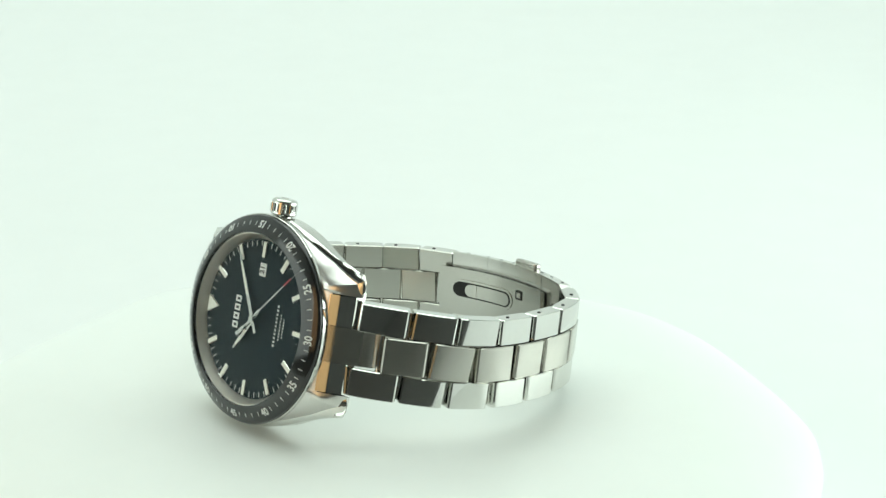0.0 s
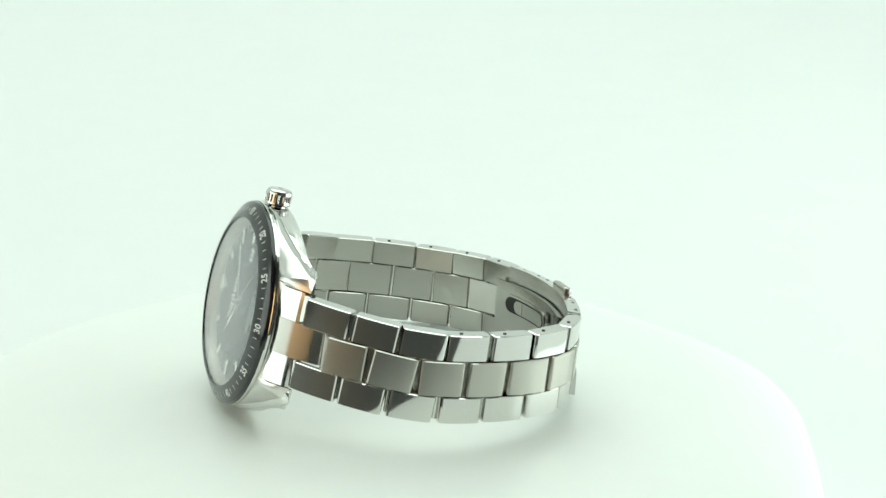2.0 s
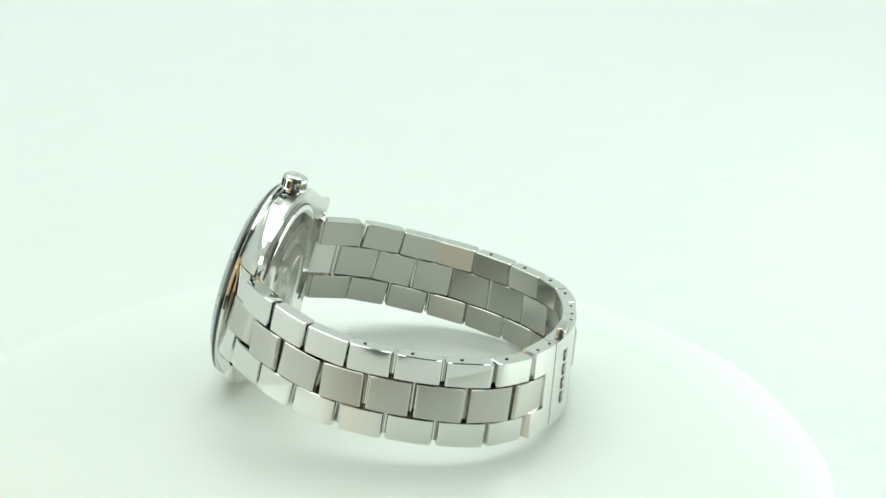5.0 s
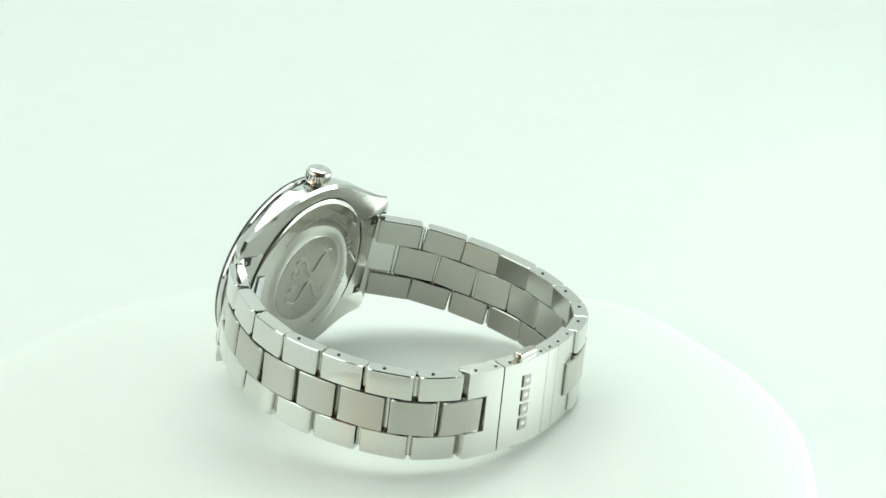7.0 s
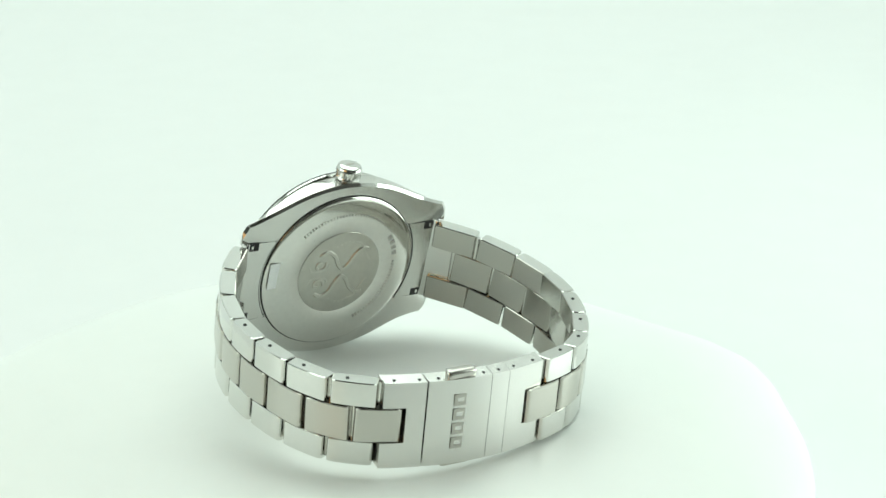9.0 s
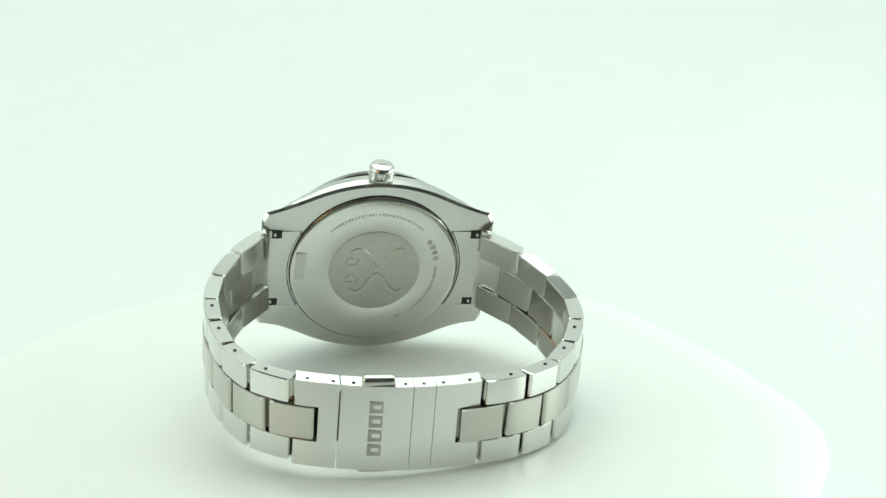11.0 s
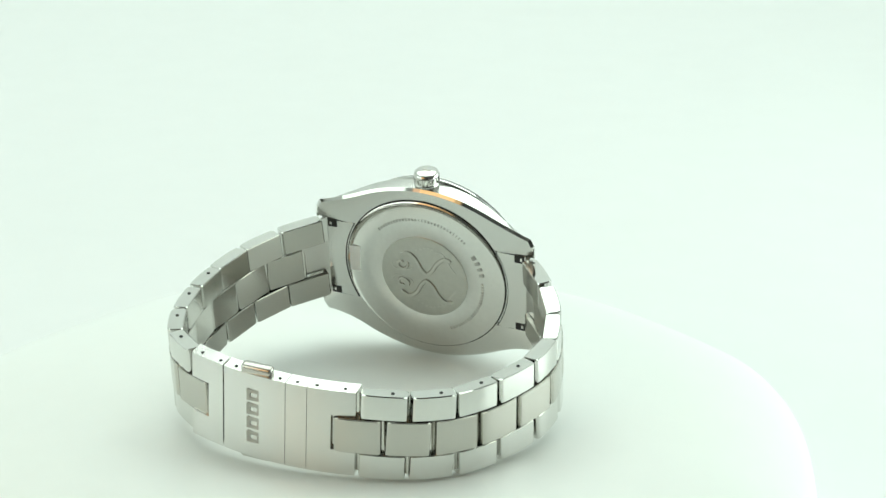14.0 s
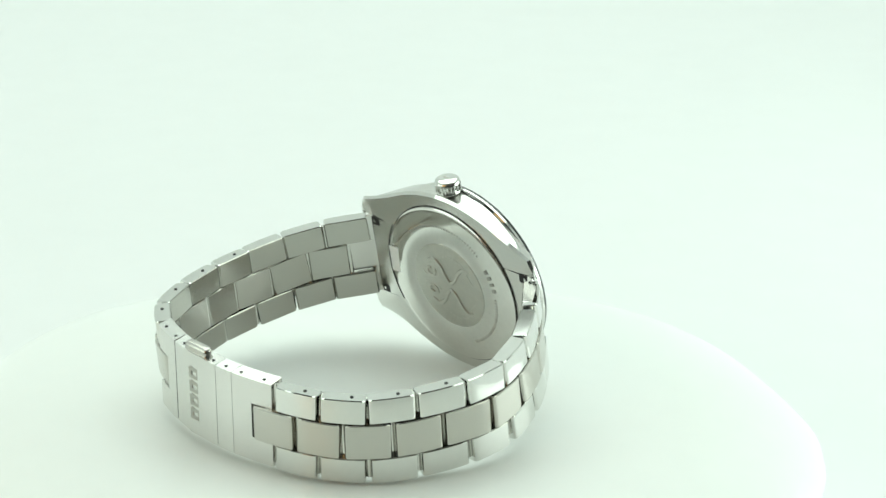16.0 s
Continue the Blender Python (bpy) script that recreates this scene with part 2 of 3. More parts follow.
def build_case():
    pts = case_outline()

    def ring(inset, depth, circle=None, top=False, step=0, pinch=0.0):
        out = []
        for x, z, a in pts:
            if circle:
                out.append((circle * math.sin(a), depth, circle * math.cos(a)))
                continue
            between = abs(z) < 9.96 and abs(x) > 20.7        # the space for the end link
            k = 1.0 if between else max(0.0, 1 - inset / math.hypot(x, z))
            y = depth(x)
            if not between:                                  # the lugs narrow toward the front
                z -= math.copysign(pinch * max(0.0, min(1.0, (abs(x) - 19) / 6)), z) if abs(z) > 11.5 else 0
            if between:
                y = end_curve(abs(x)) + 0.1 + 0.03 * step if top else min(y, 7.05)
            out.append((x * k, y, z * k))
        return out
    def flare(f):
        """A ring between the bezel's seat and the shoulder, hollowed toward the lugs."""
        seat, edge = ring(0, 1.9, 20.9), ring(1.1, lambda x: lug_top(x) - 0.2, top=True, step=0, pinch=1.7)
        out = []
        for (x0, y0, z0), (x1, y1, z1), (x, z, a) in zip(seat, edge, pts):
            mx, my, mz = x0 + (x1 - x0) * f, y0 + (y1 - y0) * f, z0 + (z1 - z0) * f
            w = max(0.0, min(1.0, (abs(x) - 13) / 10))
            my = y0 + (y1 - y0) * (f + (f * f - f) * w)
            if abs(z) < 9.96 and abs(x) > 20.7:
                my = 1.9 + 0.348 * max(0, abs(mx) - 17.9) if abs(mx) < 20.2 else end_curve(abs(mx)) + 0.08
            out.append((mx, my, mz))
        return out

    rings = [ring(0, 3.6, 16.4), ring(0, 2.2, 17.3), ring(0, 1.9, 20.9), flare(0.35), flare(0.58), flare(0.8), ring(1.1, lambda x: lug_top(x) - 0.2, top=True, step=0, pinch=1.7),
             ring(0.4, lambda x: lug_top(x) + 0.2, top=True, step=1, pinch=1.5), ring(0.05, lambda x: lug_top(x) + 0.6, top=True, step=2, pinch=1.3),
             ring(0, lambda x: 0.55 * lug_top(x) + 0.45 * lug_base(x), pinch=0.7), ring(0.08, lambda x: lug_base(x) - 0.5),
             ring(0.7, lug_base), ring(0, 7.2, 18.7), ring(0, 7.0, 4.0)]
    skin = part("case", loops(rings, caps=(False, True)), FRONT, watch, "brushed steel case with polished flanks and flowing lugs", smooth=24)
    for m in (POLISH, BACK, SATIN):
        skin.data.materials.append(m)
    n = len(pts)
    for f in skin.data.polygons:
        if f.index // n in (6, 7, 8, 10):
            f.material_index = 1
        elif f.index // n == 11:
            f.material_index = 3
        elif f.index // n == 9:
            f.material_index = 3
    return skin


case = build_case()
bezel = part("bezel", turned([(17.5, 0.6), (17.6, -0.84), (17.7, -0.98), (18.0, -1.0), (20.9, 0.54), (21.18, 0.74), (21.28, 1.0), (21.28, 1.4), (20.6, 2.0)]),
             CERAMIC, watch, "glossy black ceramic bezel with white minute figures")
part("bezel_ring", turned([(20.98, 1.9), (21.2, 1.48), (21.4, 1.44), (21.52, 1.6), (21.52, 2.1), (21.2, 2.5)]), POLISH, watch, "thin polished steel ring")


def on_bezel(r):
    return -1.0 + (r - 18.0) * 0.531 - 0.035


for minute in range(60):
    a = radians(minute * 6 - 90)             # from three o'clock
    s, c = math.sin(a), math.cos(a)
    if minute % 5 == 0:
        txt = "60" if minute == 0 else "%02d" % minute
        bm = written(txt, 2.0, (19.6 * s, 19.6 * c), minute * 6 + 90, 0)
        for v in bm.verts:
            v.co.y += on_bezel(math.hypot(v.co.x, v.co.z))
        part("figure", bm, PRINT, bezel, smooth=0)
    else:
        bm = block(Vector((19.5 * s, on_bezel(19.5), 19.5 * c)), Vector((s, 0.531, c)).normalized(), Vector((c, 0, -s)),
                   Vector((s, 0.531, c)).normalized().cross(Vector((c, 0, -s))), 0.95, 0.14, 0.05, bevel=0)
        part("minute_mark", bm, PRINT, bezel, smooth=0)

part("inner_ring", turned([(17.55, -0.2), (17.4, -0.2), (16.3, 1.65), (16.3, 1.9)]), RING, watch, "brushed steel ring round the dial")
FACE = CASE @ Matrix.Translation((0, -0.7, 0)) @ Matrix.Diagonal((1.03, 1, 1.03, 1))      # the dial and what stands on it
dial = part("dial", turned([(0.3, 2.45), (8, 2.45), (16.2, 2.45), (16.2, 2.9), (0.3, 2.9)], caps=(True, True)), DIAL, watch, "midnight blue dial", at=FACE)
glass = part("crystal", turned([(0.3, -0.98), (10, -0.94), (16.6, -0.86), (17.55, -0.74), (17.55, -0.2), (0.3, -0.3)], caps=(True, True)), GLASS, watch, "clear sapphire crystal")
glass.visible_shadow = False


def polar(hour, r):
    a = radians(hour * 30 - 90)
    return r * math.sin(a), r * math.cos(a)


for hour in range(12):
    x, z = polar(hour, 1)
    u, v = Vector((x, 0, z)), Vector((z, 0, -x))
    if hour == 0:
        bm = prism([(-15.3, -1.75), (-15.3, 1.75), (-12.0, 0.0)], 1.95, 2.45, 0.08)
        part("triangle_marker", bm, LUME, dial, "white triangle at twelve", smooth=0, at=FACE)
        continue
    index = part("hour_marker", block(u * 13.9 + Vector((0, 2.2, 0)), u, v, Vector((0, 1, 0)), 3.3, 1.2, 0.55, bevel=0.12, seg=1), POLISH, dial, smooth=0, at=FACE)
    part("lume", block(u * 13.9 + Vector((0, 1.96, 0)), u, v, Vector((0, 1, 0)), 3.0, 0.8, 0.16, bevel=0), LUME, index, smooth=0, at=FACE)
for k in range(60):
    if k % 5:
        x, z = polar(k / 5, 1)
        u, v = Vector((x, 0, z)), Vector((z, 0, -x))
        part("dial_mark", block(u * 15.0 + Vector((0, 2.42, 0)), u, v, Vector((0, 1, 0)), 1.1, 0.13, 0.06, bevel=0), PRINT, dial, smooth=0, at=FACE)
AX, AY, AZ = Vector((1, 0, 0)), Vector((0, 1, 0)), Vector((0, 0, 1))
date = part("date_window", block(Vector((0, 2.4, 9.9)), AX, AY, AZ, 1.9, 0.2, 2.6, bevel=0.05, seg=1), PRINT, dial, "white date window", smooth=0, at=FACE)
part("date_figures", written("21", 1.7, (0, 9.9), -90, 2.27, 0.03), DARK, date, smooth=0, at=FACE)
# maker's mark: four plain blocks; two lines of small print as bars
for k in range(4):
    part("mark_block", open_block(Vector((-6.2, 2.41, 2.7 - 1.75 * k + 0.1)), AX, AY, AZ, 1.7, 0.06, 1.3, 0.4), PRINT, dial, smooth=0, at=FACE)
for k in range(11):
    part("print_mark", block(Vector((6.5, 2.42, 3.9 - 0.78 * k)), AX, AY, AZ, 0.5, 0.05, random.uniform(0.28, 0.46), bevel=0), PRINT, dial, smooth=0, at=FACE)
for row, marks in ((7.75, 9), (8.75, 7)):
    for k in range(marks):
        part("print_mark", block(Vector((row, 2.42, (marks - 1) * 0.3 - 0.6 * k)), AX, AY, AZ, 0.26, 0.05, random.uniform(0.2, 0.42), bevel=0), PRINT, dial, smooth=0, at=FACE)


def pointer(name, hour, length, tail, wide, y, label, mat=POLISH, lume=True):
    x, z = polar(hour, 1)
    u, v = Vector((x, 0, z)), Vector((z, 0, -x))
    pts = [(-tail, -wide * 0.35), (-tail, wide * 0.35), (0, wide * 0.45), (length * 0.62, wide * 0.5), (length, wide * 0.14), (length, -wide * 0.14),
           (length * 0.62, -wide * 0.5), (0, -wide * 0.45)]
    bm = loops([[tuple(u * a + v * b + Vector((0, y + dy, 0))) for a, b in pts] for dy in (-0.07, 0.07)], caps=(True, True))
    ob = part(name, bm, mat, watch, label, smooth=0, at=FACE)
    if lume:
        part("lume", block(u * length * 0.62 + Vector((0, y - 0.09, 0)), u, v, AY, length * 0.5, wide * 0.45, 0.05, bevel=0), LUME, ob, smooth=0, at=FACE)
    return ob


pointer("hour_hand", 10.17, 8.6, 2.6, 1.1, 1.75, "polished hour hand with white lume")
pointer("minute_hand", 2.0, 13.6, 3.0, 1.0, 1.5, "polished minute hand with white lume")
second = pointer("second_hand", 4.5, 14.2, 5.5, 0.28, 1.25, "thin second hand with a red tip", lume=False)
sx, sz = polar(4.5, 1)
part("red_tip", block(Vector((sx * 13.2, 1.2, sz * 13.2)), Vector((sx, 0, sz)), Vector((sz, 0, -sx)), AY, 2.4, 0.26, 0.16, bevel=0), RED, second, smooth=0, at=FACE)
part("counterweight", block(Vector((-sx * 4.4, 1.25, -sz * 4.4)), Vector((sx, 0, sz)), Vector((sz, 0, -sx)), AY, 2.6, 0.8, 0.16, bevel=0.04), POLISH, second, smooth=0, at=FACE)
part("centre_cap", rod(Vector((0, 1.45, 0)), (0, 1, 0), 0.75, 0.9, bevel=0.1), POLISH, watch, at=FACE)

# crown
crown_at = CASE @ Matrix.Translation((0, 4.6, 0)) @ Matrix.Rotation(radians(90), 4, "X")
crown = part("crown", turned([(0.2, 25.15), (1.4, 25.1), (2.1, 24.98), (2.5, 24.75), (2.68, 24.4), (2.72, 24.05), (2.6, 23.85), (2.6, 22.5), (2.72, 22.3), (2.72, 21.95), (2.4, 21.7), (1.9, 21.6)], 48, (True, True)),
             POLISH, watch, "rounded polished steel crown with fine flutes", at=crown_at)
part("stem", rod(Vector((0, 4.6, 21.0)), (0, 0, 1), 1.9, 2.0, 24), POLISH, crown)
for k in range(22):
    a = 2 * math.pi * k / 22
    part("flute", block(Vector((2.6 * math.sin(a), 4.6 + 2.6 * math.cos(a), 23.2)), Vector((math.cos(a), -math.sin(a), 0)),
                        Vector((math.sin(a), math.cos(a), 0)), AZ, 0.46, 0.2, 1.5, bevel=0.09, seg=1), POLISH, crown)
part("crown_emblem", prism([(-0.9, -0.2), (0.9, -0.2), (0.9, 0.2), (-0.9, 0.2)], -0.05, 0.05), ETCH, crown,
     at=CASE @ Matrix.Translation((0, 4.6, 25.15)) @ Matrix.Rotation(radians(90), 4, "X"), smooth=0)

# case back
part("back_gap", turned([(18.78, 7.0), (18.78, 7.26), (18.4, 7.26)]), DARK, watch)
back = part("case_back", turned([(18.6, 7.0), (18.5, 7.55), (18.2, 7.75), (17.4, 7.85), (14.5, 8.15), (10.5, 8.35), (10.25, 8.2), (0.3, 8.2)], caps=(False, True)), BACK, watch,
            "turned steel case back with a round medallion")
medal = part("medallion", turned([(10.1, 8.1), (10.05, 8.26), (9.8, 8.3), (0.3, 8.3)], caps=(False, True)), FIELD, back, "matt grey round medallion with raised emblem")


def cord(points, radius, n=6):
    """A round cord through points."""
    pts = [Vector(p) for p in points]
    rings = []
    for i, p in enumerate(pts):
        d = (pts[min(i + 1, len(pts) - 1)] - pts[max(i - 1, 0)]).normalized()
        e1 = d.cross(AY).normalized()
        e2 = d.cross(e1)
        k = radius * (0.35 if i in (0, len(pts) - 1) else 1.0)
        rings.append([tuple(p + e1 * k * math.cos(2 * math.pi * j / n) + e2 * k * math.sin(2 * math.pi * j / n)) for j in range(n)])
    return loops(rings, caps=(True, True))


# raised emblem: two mirrored bodies with a curl, a fin and a row of studs each
def smooth_line(points, n=4):
    """More points along a smooth line through the given ones."""
    pts = [Vector(q) for q in points]
    pts = [2 * pts[0] - pts[1]] + pts + [2 * pts[-1] - pts[-2]]
    out = []
    for i in range(1, len(pts) - 2):
        for k in range(n):
            t = k / n
            p0, p1, p2, p3 = pts[i - 1:i + 3]
            out.append(0.5 * (2 * p1 + (p2 - p0) * t + (2 * p0 - 5 * p1 + 4 * p2 - p3) * t * t + (3 * p1 - p0 - 3 * p2 + p3) * t ** 3))
    return out + [pts[-2]]


for side in (1, -1):
    curl = [(5.2 + (0.4 + 0.15 * k) * math.cos(2.4 - 0.75 * k), 8.22, side * (2.5 + (0.4 + 0.15 * k) * math.sin(2.4 - 0.75 * k))) for k in range(9)]
    part("emblem_curl", cord(smooth_line(curl, 3), 0.4), MEDAL, medal)
    body = [(5.8, 4.6), (3.8, 5.6), (1.9, 4.4), (0.8, 2.3), (-0.5, 0.9), (-2.0, 2.0), (-3.1, 4.0), (-5.0, 5.6), (-6.7, 5.2)]
    part("emblem_body", cord(smooth_line([(x, 8.08, side * z) for x, z in body]), 0.62), MEDAL, medal)
    fin = [(-2.6, 6.8), (-4.4, 6.9), (-6.2, 3.8), (-7.6, 2.0)]
    part("emblem_fin", cord(smooth_line([(x, 8.08, side * z) for x, z in fin]), 0.34), MEDAL, medal)
    rib = [(2.6, 2.4), (3.6, 1.2), (6.8, 0.9), (7.9, 2.6)]
    part("emblem_fin", cord(smooth_line([(x, 8.08, side * z) for x, z in rib]), 0.32), MEDAL, medal)
    for k in range(7):
        part("emblem_stud", rod(Vector((1.6 - 0.95 * k, 8.22, side * (6.6 + 1.1 * math.sin(k / 6 * math.pi)))), (0, 1, 0), 0.3, 0.24, 8), MEDAL, medal)


def ring_marks(first, last, step, long, r, wide):
    a = first
    while a > last:
        s_, c_ = math.sin(radians(a)), math.cos(radians(a))
        u = Vector((s_, 0.12, c_)).normalized()
        v = Vector((c_, 0, -s_))
        y = 8.15 + (14.5 - r) * 0.05
        part("engraving", block(Vector((r * s_, y + 0.02, r * c_)), u, v, u.cross(v), long * random.uniform(0.6, 1.0), wide * random.uniform(0.5, 1.0), 0.08, bevel=0), MARKS, back, smooth=0)
        a -= step


ring_marks(-58, -80, 6.2, 1.7, 13.6, 1.05)
ring_marks(-86, -155, 3.1, 0.85, 13.6, 0.5)
ring_marks(45, -45, 3.0, 0.8, 14.4, 0.45)
part("sticker", block(Vector((16.2, 8.12, 1.2)), AX, AY, AZ, 3.0, 0.06, 6.4, bevel=0), FILM, back, "small clear protective sticker", smooth=0,
     at=CASE @ Matrix.Translation((16.2, 8.0, 0)) @ Matrix.Rotation(radians(6), 4, "Z") @ Matrix.Translation((-16.2, -8.0, 0)))

# ---------- bracelet ----------
TILT = radians(10.9)
ACROSS = Vector((0, -math.sin(TILT), math.cos(TILT)))
JOINTS = [(28.48, 10.95, -0.46), (34.2, 18.74, -0.2), (37.3, 28.06, -0.5), (38.5, 37.61, 0.58), (37.4, 46.74, 1.63), (34.9, 56.62, 3.04), (29.05, 64.37, 4.4), (20.11, 68.3, 5.22)]
FAR = [(-6.96, 70.09, 5.34), (-16.69, 67.79, 5.04), (-25.03, 63.57, 3.94), (-31.61, 56.64, 2.78), (-36.0, 47.71, 1.65), (-39.16, 37.63, 0.47), (-37.88, 28.32, -0.14), (-34.35, 19.11, 0.19), (-28.26, 10.98, 0.26)]
THICK = 3.4


def across(p):
    """The band twists a little on its way from the case to the clasp."""
    f = min(1, max(0, (p[1] - 11) / 58))
    a0, a1, b0, b1 = (0.05, 0.0, -0.069, -0.078) if p[0] > 0 else (0.05, -0.01, -0.02, -0.165)
    return Vector(((a0 + a1 * min(1, 2.2 * f)) * min(1, abs(p[0]) / 15), b0 + b1 * f, 1)).normalized()


def link(name, a, b, z0, z1, mat, proud=0.0, gap=0.72):
    """A domed link whose outer face runs from joint a to joint b, between z0 and z1 across the band."""
    a, b = Vector(a), Vector(b)
    d = (b - a).normalized()
    mid = (a + b) / 2
    lean = across(mid) + Vector((random.uniform(-1, 1), random.uniform(-1, 1), 0)) * 0.014
    w = (lean - d * lean.dot(d)).normalized()
    out = d.cross(w)
    if out.dot(mid - Vector((0, 38, mid.z))) < 0:
        out = -out
    half = (b - a).length / 2 - gap / 2
    o = mid + out * proud
    dome = 0.26
    sec = [(-half + 0.0, -THICK + 0.3), (-half, -dome - 0.55), (-half + 0.12, -dome - 0.2), (-half + 0.42, -dome + 0.02)]
    sec += [(half * k, -dome * k * k) for k in (-0.8, -0.5, -0.2, 0.2, 0.5, 0.8)]
    sec += [(half - 0.42, -dome + 0.02), (half - 0.12, -dome - 0.2), (half, -dome - 0.55), (half, -THICK + 0.3), (half - 0.3, -THICK), (-half + 0.3, -THICK)]
    rings = []
    for z, shrink in ((z0 + 0.05, 0.2), (z0 + 0.22, 0.0), (z1 - 0.22, 0.0), (z1 - 0.05, 0.2)):
        rings.append([tuple(o + d * x * (1 - shrink / half) + out * (y - shrink if y > -THICK / 2 else y + shrink) + w * z) for x, y in sec])
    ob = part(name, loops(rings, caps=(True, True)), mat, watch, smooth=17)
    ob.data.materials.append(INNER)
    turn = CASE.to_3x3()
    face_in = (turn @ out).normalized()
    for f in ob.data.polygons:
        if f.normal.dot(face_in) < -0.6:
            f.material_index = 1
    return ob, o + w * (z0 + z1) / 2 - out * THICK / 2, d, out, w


def half_band(y):
    return 9.5 - 0.5 * min(1, max(0, (y - 11) / 50))


def band(joints, first, pinned):
    vs = [Vector(p) for p in joints]
    vs = [2 * vs[0] - vs[1]] + vs + [2 * vs[-1] - vs[-2]]
    mids = [tuple((9 * (vs[i] + vs[i + 1]) - vs[i - 1] - vs[i + 2]) / 16) for i in range(1, len(vs) - 2)]
    for p, q in zip(joints, joints[1:]):
        link("centre_link", p, q, -3.67, 3.67, STEEL, proud=1.35)
    ends = [first] + mids
    for k, (p, q) in enumerate(zip(ends, ends[1:])):
        h = half_band((p[1] + q[1]) / 2)
        ob, o, d, out, w = link("edge_link", p, q, 3.73, h, POLISH, proud=1.15)
        if k >= len(ends) - 1 - pinned:
            part("pin_hole", rod(o + w * (h - 3.73) / 2 - d * 1.5, w, 0.36, 0.14, 12), DARK, ob, smooth=0)
        link("edge_link", p, q, -h, -3.73, POLISH, proud=1.15)
    for p in joints + mids:
        h = half_band(p[1]) - 0.6
        inward = (Vector((0, 38, p[2])) - Vector(p)).normalized() * 1.0
        part("hinge_pin", rod(Vector(p) + inward * 1.25, across(p), 0.6, 2 * h, 12), POLISH, watch)
    return mids[-1]


k1 = band(JOINTS, (24.65, 6.85, -0.2), 4)
f1 = band(FAR[::-1], (-24.65, 6.85, -0.2), 4)


def end_piece(sign):
    """Fills the space between two lugs and carries the first link."""
    def slab(xs, z0, z1, lift):
        top = [(x, end_curve(x) - lift) for x in xs]
        base = [(x, 7.1 + max(0, x - 23.2) * 1.15) for x in reversed(xs)]
        sec = top + base
        bm = loops([[(sign * x, y, z) for x, y in sec] for z in (z0, z1)], caps=(True, True))
        sharp = [e for e in bm.edges if len(e.link_faces) == 2 and e.calc_face_angle(0) > radians(40)]
        bmesh.ops.bevel(bm, geom=sharp, offset=0.15, segments=2, affect="EDGES")
        return bm
    body = part("end_link", slab([20.4, 21.2, 22.0, 22.8, 23.6, 24.4], 3.65, 9.75, 0.0), POLISH, watch, "polished end link between the lugs")
    part("end_link_side", slab([20.4, 21.2, 22.0, 22.8, 23.6, 24.4], -9.75, -3.65, 0.0), POLISH, body)
    centre = part("end_link_centre", slab([20.4, 21.2, 22.0, 22.8, 23.6, 24.6, 25.9, 27.3], -3.6, 3.6, 0.2), STEEL, body, "brushed centre of the end link")
    centre.data.materials.append(SATIN)
    toward_back = CASE.to_3x3() @ Vector((0, 1, 0))
    for f in centre.data.polygons:
        if f.normal.dot(toward_back.normalized()) > 0.4:
            f.material_index = 1
    def plate(grow, r):
        arc = [(sign * math.sqrt(r * r - z * z), z) for z in [(9.6 + grow) * (1 - k / 6) for k in range(0, 13)]]
        far = [(sign * (24.1 + grow), -9.6 - grow), (sign * (24.1 + grow), -3.7 - grow), (sign * (24.5 + grow), -3.7 - grow),
               (sign * (24.5 + grow), 3.7 + grow), (sign * (24.1 + grow), 3.7 + grow), (sign * (24.1 + grow), 9.6 + grow)]
        return arc + far
    part("seam", prism(plate(0.14, 19.05), 7.0, 7.27), DARK, body, smooth=0)
    part("end_link_back", prism(plate(0.0, 19.25), 7.0, 7.36), SATIN, body, "satin steel back of the end link", smooth=0)
    for z in (8.75, -8.75):
        part("spring_bar_slot", block(Vector((sign * 21.9, 7.2, z)), AX, AY, AZ, 2.2, 0.44, 1.8, bevel=0), DARK, body, smooth=0)
        part("spring_bar", block(Vector((sign * 22.3, 7.36, z)), AX, AY, AZ, 0.5, 0.2, 0.8, bevel=0.05), SATIN, body, smooth=0)


end_piece(1)
end_piece(-1)


# clasp: a curved strip in four lengths
def clasp_y(x):
    return 71.75 - 0.0095 * (x - 4.5) ** 2


def clasp_mid(x):
    return 5.9 - 0.0022 * (x - 6) ** 2


def strip(x0, x1, z0, z1, thick=3.0, sink=0.0, n=10, bevel=0.18):
    sec = []
    for k in range(n + 1):
        x = x0 + (x1 - x0) * k / n
        sec.append(Vector((x, clasp_y(x) - sink, clasp_mid(x))))
    inner = [p + Vector((-p.x * 0.012, -thick, 0)) for p in reversed(sec)]
    pts = sec + inner
    bm = loops([[tuple(p + ACROSS * z) for p in pts] for z in (z0, z1)], caps=(True, True))
    sharp = [e for e in bm.edges if len(e.link_faces) == 2 and e.calc_face_angle(0) > radians(40)]
    bmesh.ops.bevel(bm, geom=sharp, offset=bevel, segments=2, affect="EDGES")
    return bm


HB = 8.95
clasp = part("clasp", strip(2.4, 16.2, -HB, HB), SATIN, watch, "satin steel folding clasp cover")
part("clasp_arm", strip(16.52, 20.2, -HB, HB), SATIN, clasp)
part("clasp_fork", strip(20.2, 24.6, 3.7, HB), SATIN, clasp)
part("clasp_fork", strip(20.2, 24.6, -HB, -3.7), SATIN, clasp)
part("clasp_arm", strip(-2.0, 2.28, -HB, HB), SATIN, clasp)
part("clasp_arm", strip(-6.8, -2.1, -HB, HB), SATIN, clasp)
part("clasp_fork", strip(-11.4, -6.8, 3.7, HB), SATIN, clasp)
part("clasp_fork", strip(-11.4, -6.8, -HB, -3.7), SATIN, clasp)
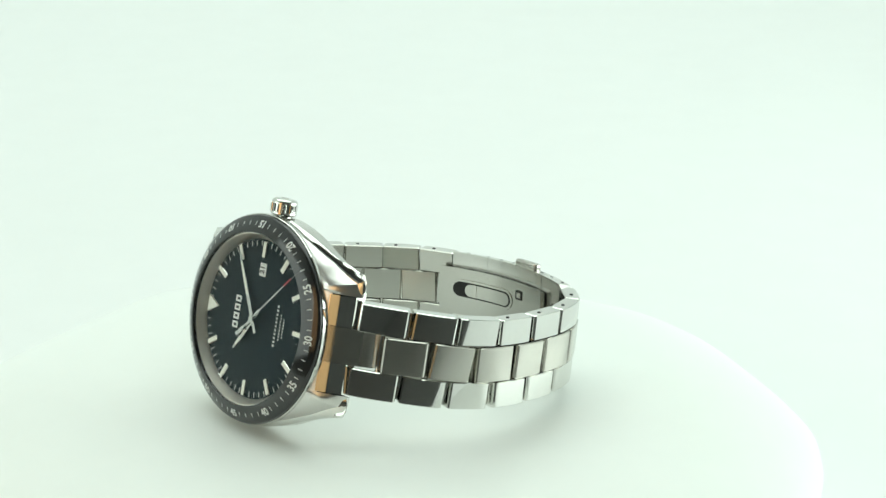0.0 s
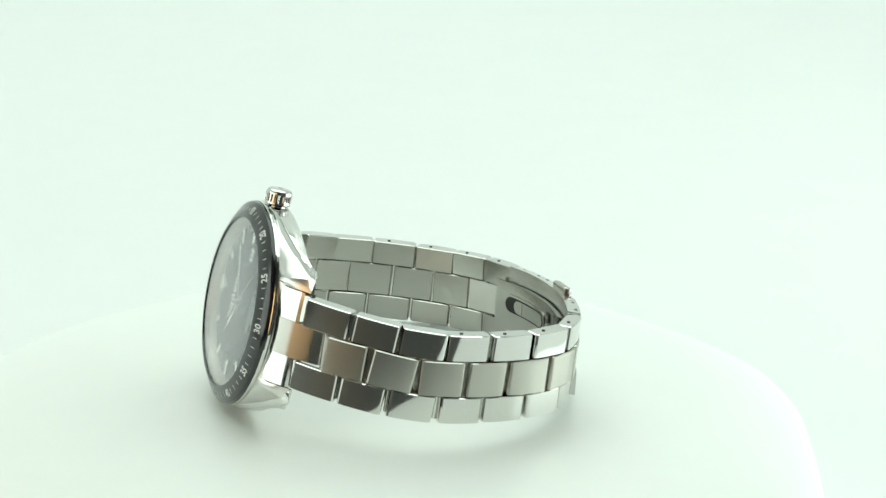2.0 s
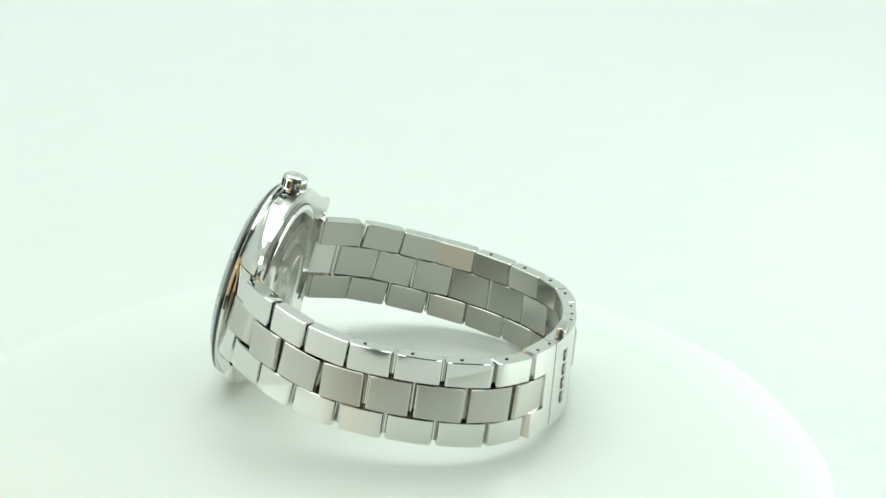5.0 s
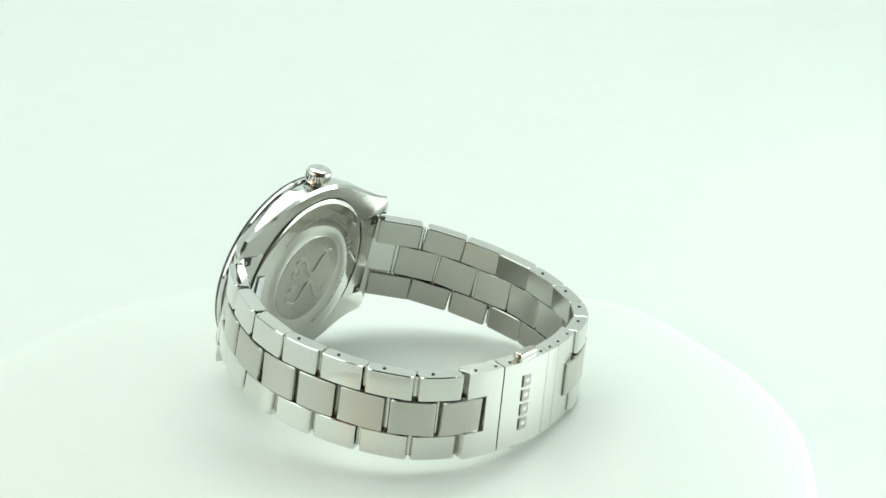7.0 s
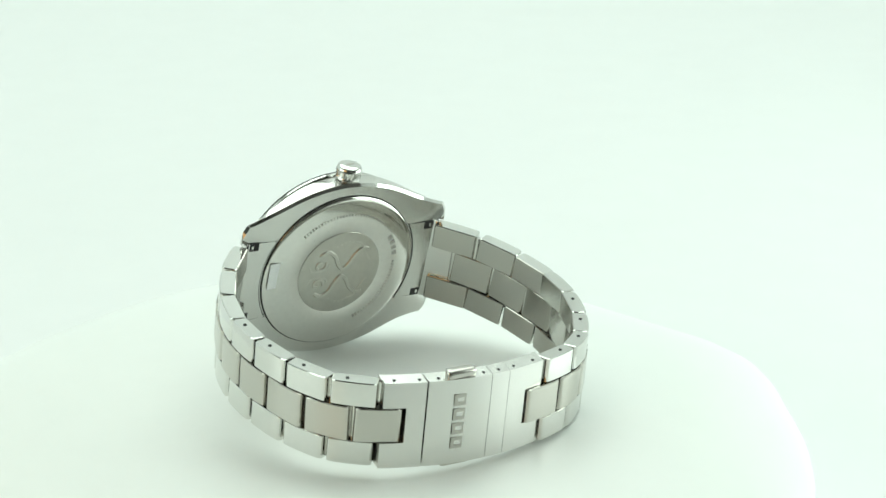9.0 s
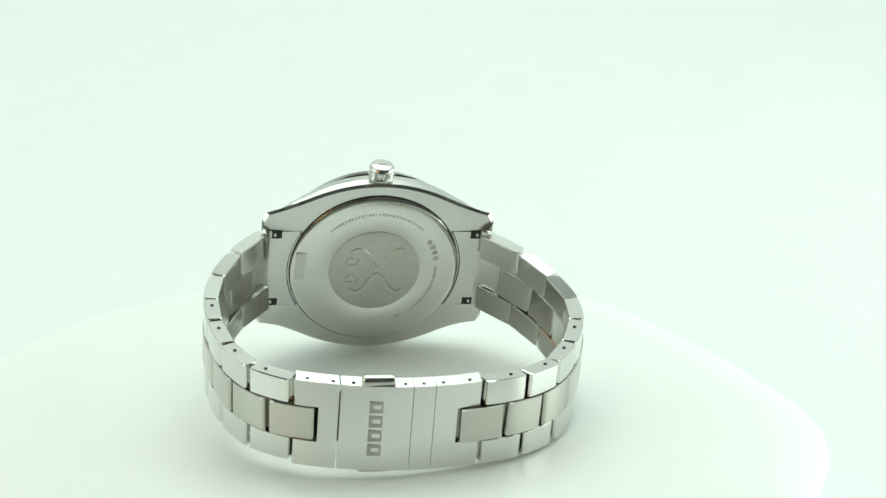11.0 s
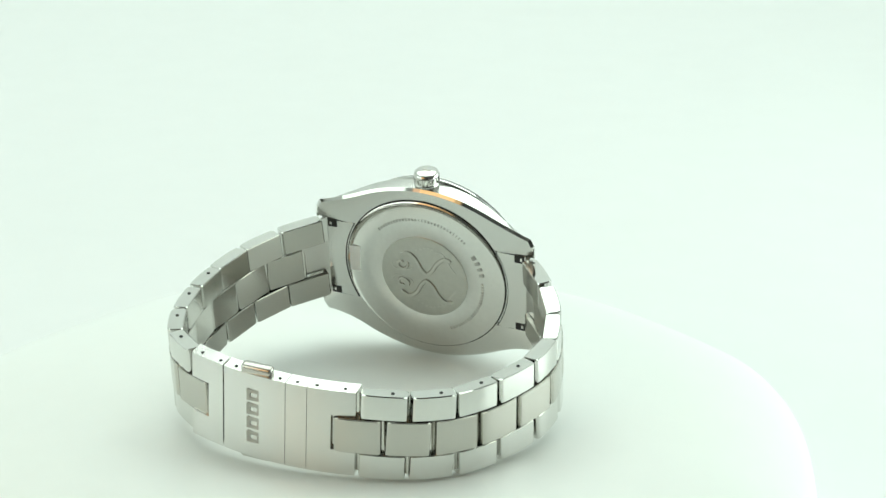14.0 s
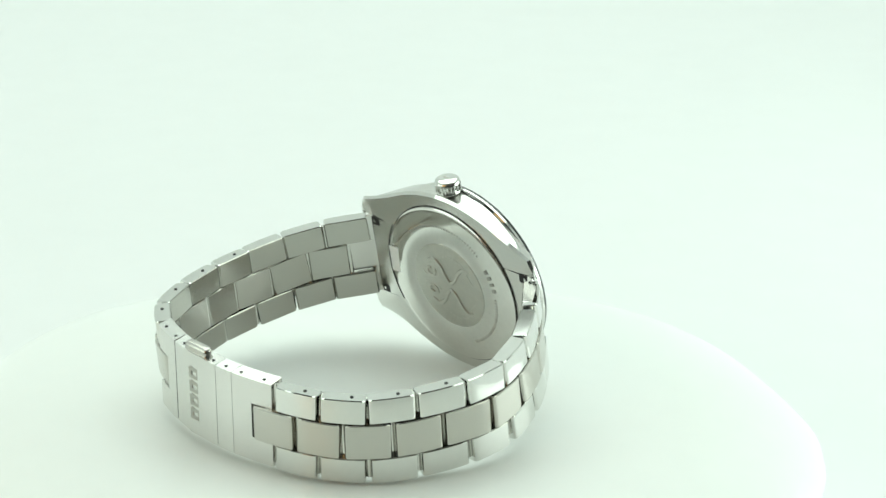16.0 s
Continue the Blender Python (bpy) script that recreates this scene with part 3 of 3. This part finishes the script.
for s in (1, -1):
    o = Vector((9.0, clasp_y(9.0) - 1.3, clasp_mid(9))) + ACROSS * s * (HB + 0.4 if s > 0 else HB - 0.35)
    part("push_button", block(o, AX, AY, ACROSS, 6.6, 2.0, 2.3, bevel=0.85, seg=4), STEEL, clasp, "rounded steel push button")
for k in range(4):
    z = 4.6 - 3.05 * k
    o = Vector((9.2, clasp_y(9.2) + 0.05, clasp_mid(9.2))) + ACROSS * z
    part("mark_block", open_block(o, AX, AY, ACROSS, 3.0, 0.08, 2.4, 0.72), ETCH, clasp, smooth=0)
for x in (22.4, 17.6, 13.8, 3.9, 0.3, -3.6, -9.0):
    o = Vector((x, clasp_y(x) - 1.1, clasp_mid(x))) + ACROSS * HB
    part("pin_hole", rod(o, ACROSS, 0.36, 0.1, 12), DARK, clasp, smooth=0)
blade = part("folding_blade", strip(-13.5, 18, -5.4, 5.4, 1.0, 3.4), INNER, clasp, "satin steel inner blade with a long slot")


def blade_shape(name, x0, x1, zc, hz, lift, thick, mat, round_end=True):
    """A plate lying on the blade's inner face."""
    rings = []
    n = 16
    for k in range(n + 1):
        t = 0.5 - 0.5 * math.cos(math.pi * k / n)
        x = x0 + (x1 - x0) * t
        h = hz
        if round_end:
            e = min(x - x0, x1 - x)
            h = hz * math.sqrt(max(0.01, 1 - max(0, 1 - e / hz) ** 2))
        c = Vector((x, clasp_y(x) - 4.4, clasp_mid(x)))
        rings.append([tuple(c + Vector((0, dy, 0)) + ACROSS * z) for dy, z in ((-lift, zc - h), (-lift, zc + h), (-lift - thick, zc + h), (-lift - thick, zc - h))])
    return part(name, loops(rings, caps=(True, True)), mat, blade, smooth=40)


blade_shape("slot_rim", -10.4, 7.4, 0.6, 2.3, -0.05, 0.25, INNER)
blade_shape("slot", -9.8, 6.8, 0.6, 1.75, -0.05, 0.32, DARK)
blade_shape("slot_floor", -6.6, 6.4, 0.6, 1.45, -0.05, 0.38, INNER)
blade_shape("slot_bar", -4.2, -3.4, 0.6, 1.5, -0.05, 0.46, STEEL, False)
blade_shape("square_hole", 8.6, 10.6, 2.6, 1.0, -0.05, 0.3, DARK, False)
blade_shape("square_stud", 9.1, 10.4, 2.6, 0.6, -0.05, 0.4, STEEL, False)


# ---------- motion ----------
def motions():
    rows = [(k * 0.5, pose(0, 0, 0, 0, 0, SPIN * k * 0.5)) for k in range(33)]
    walk(table, rows)
    walk(watch, rows)


motions()
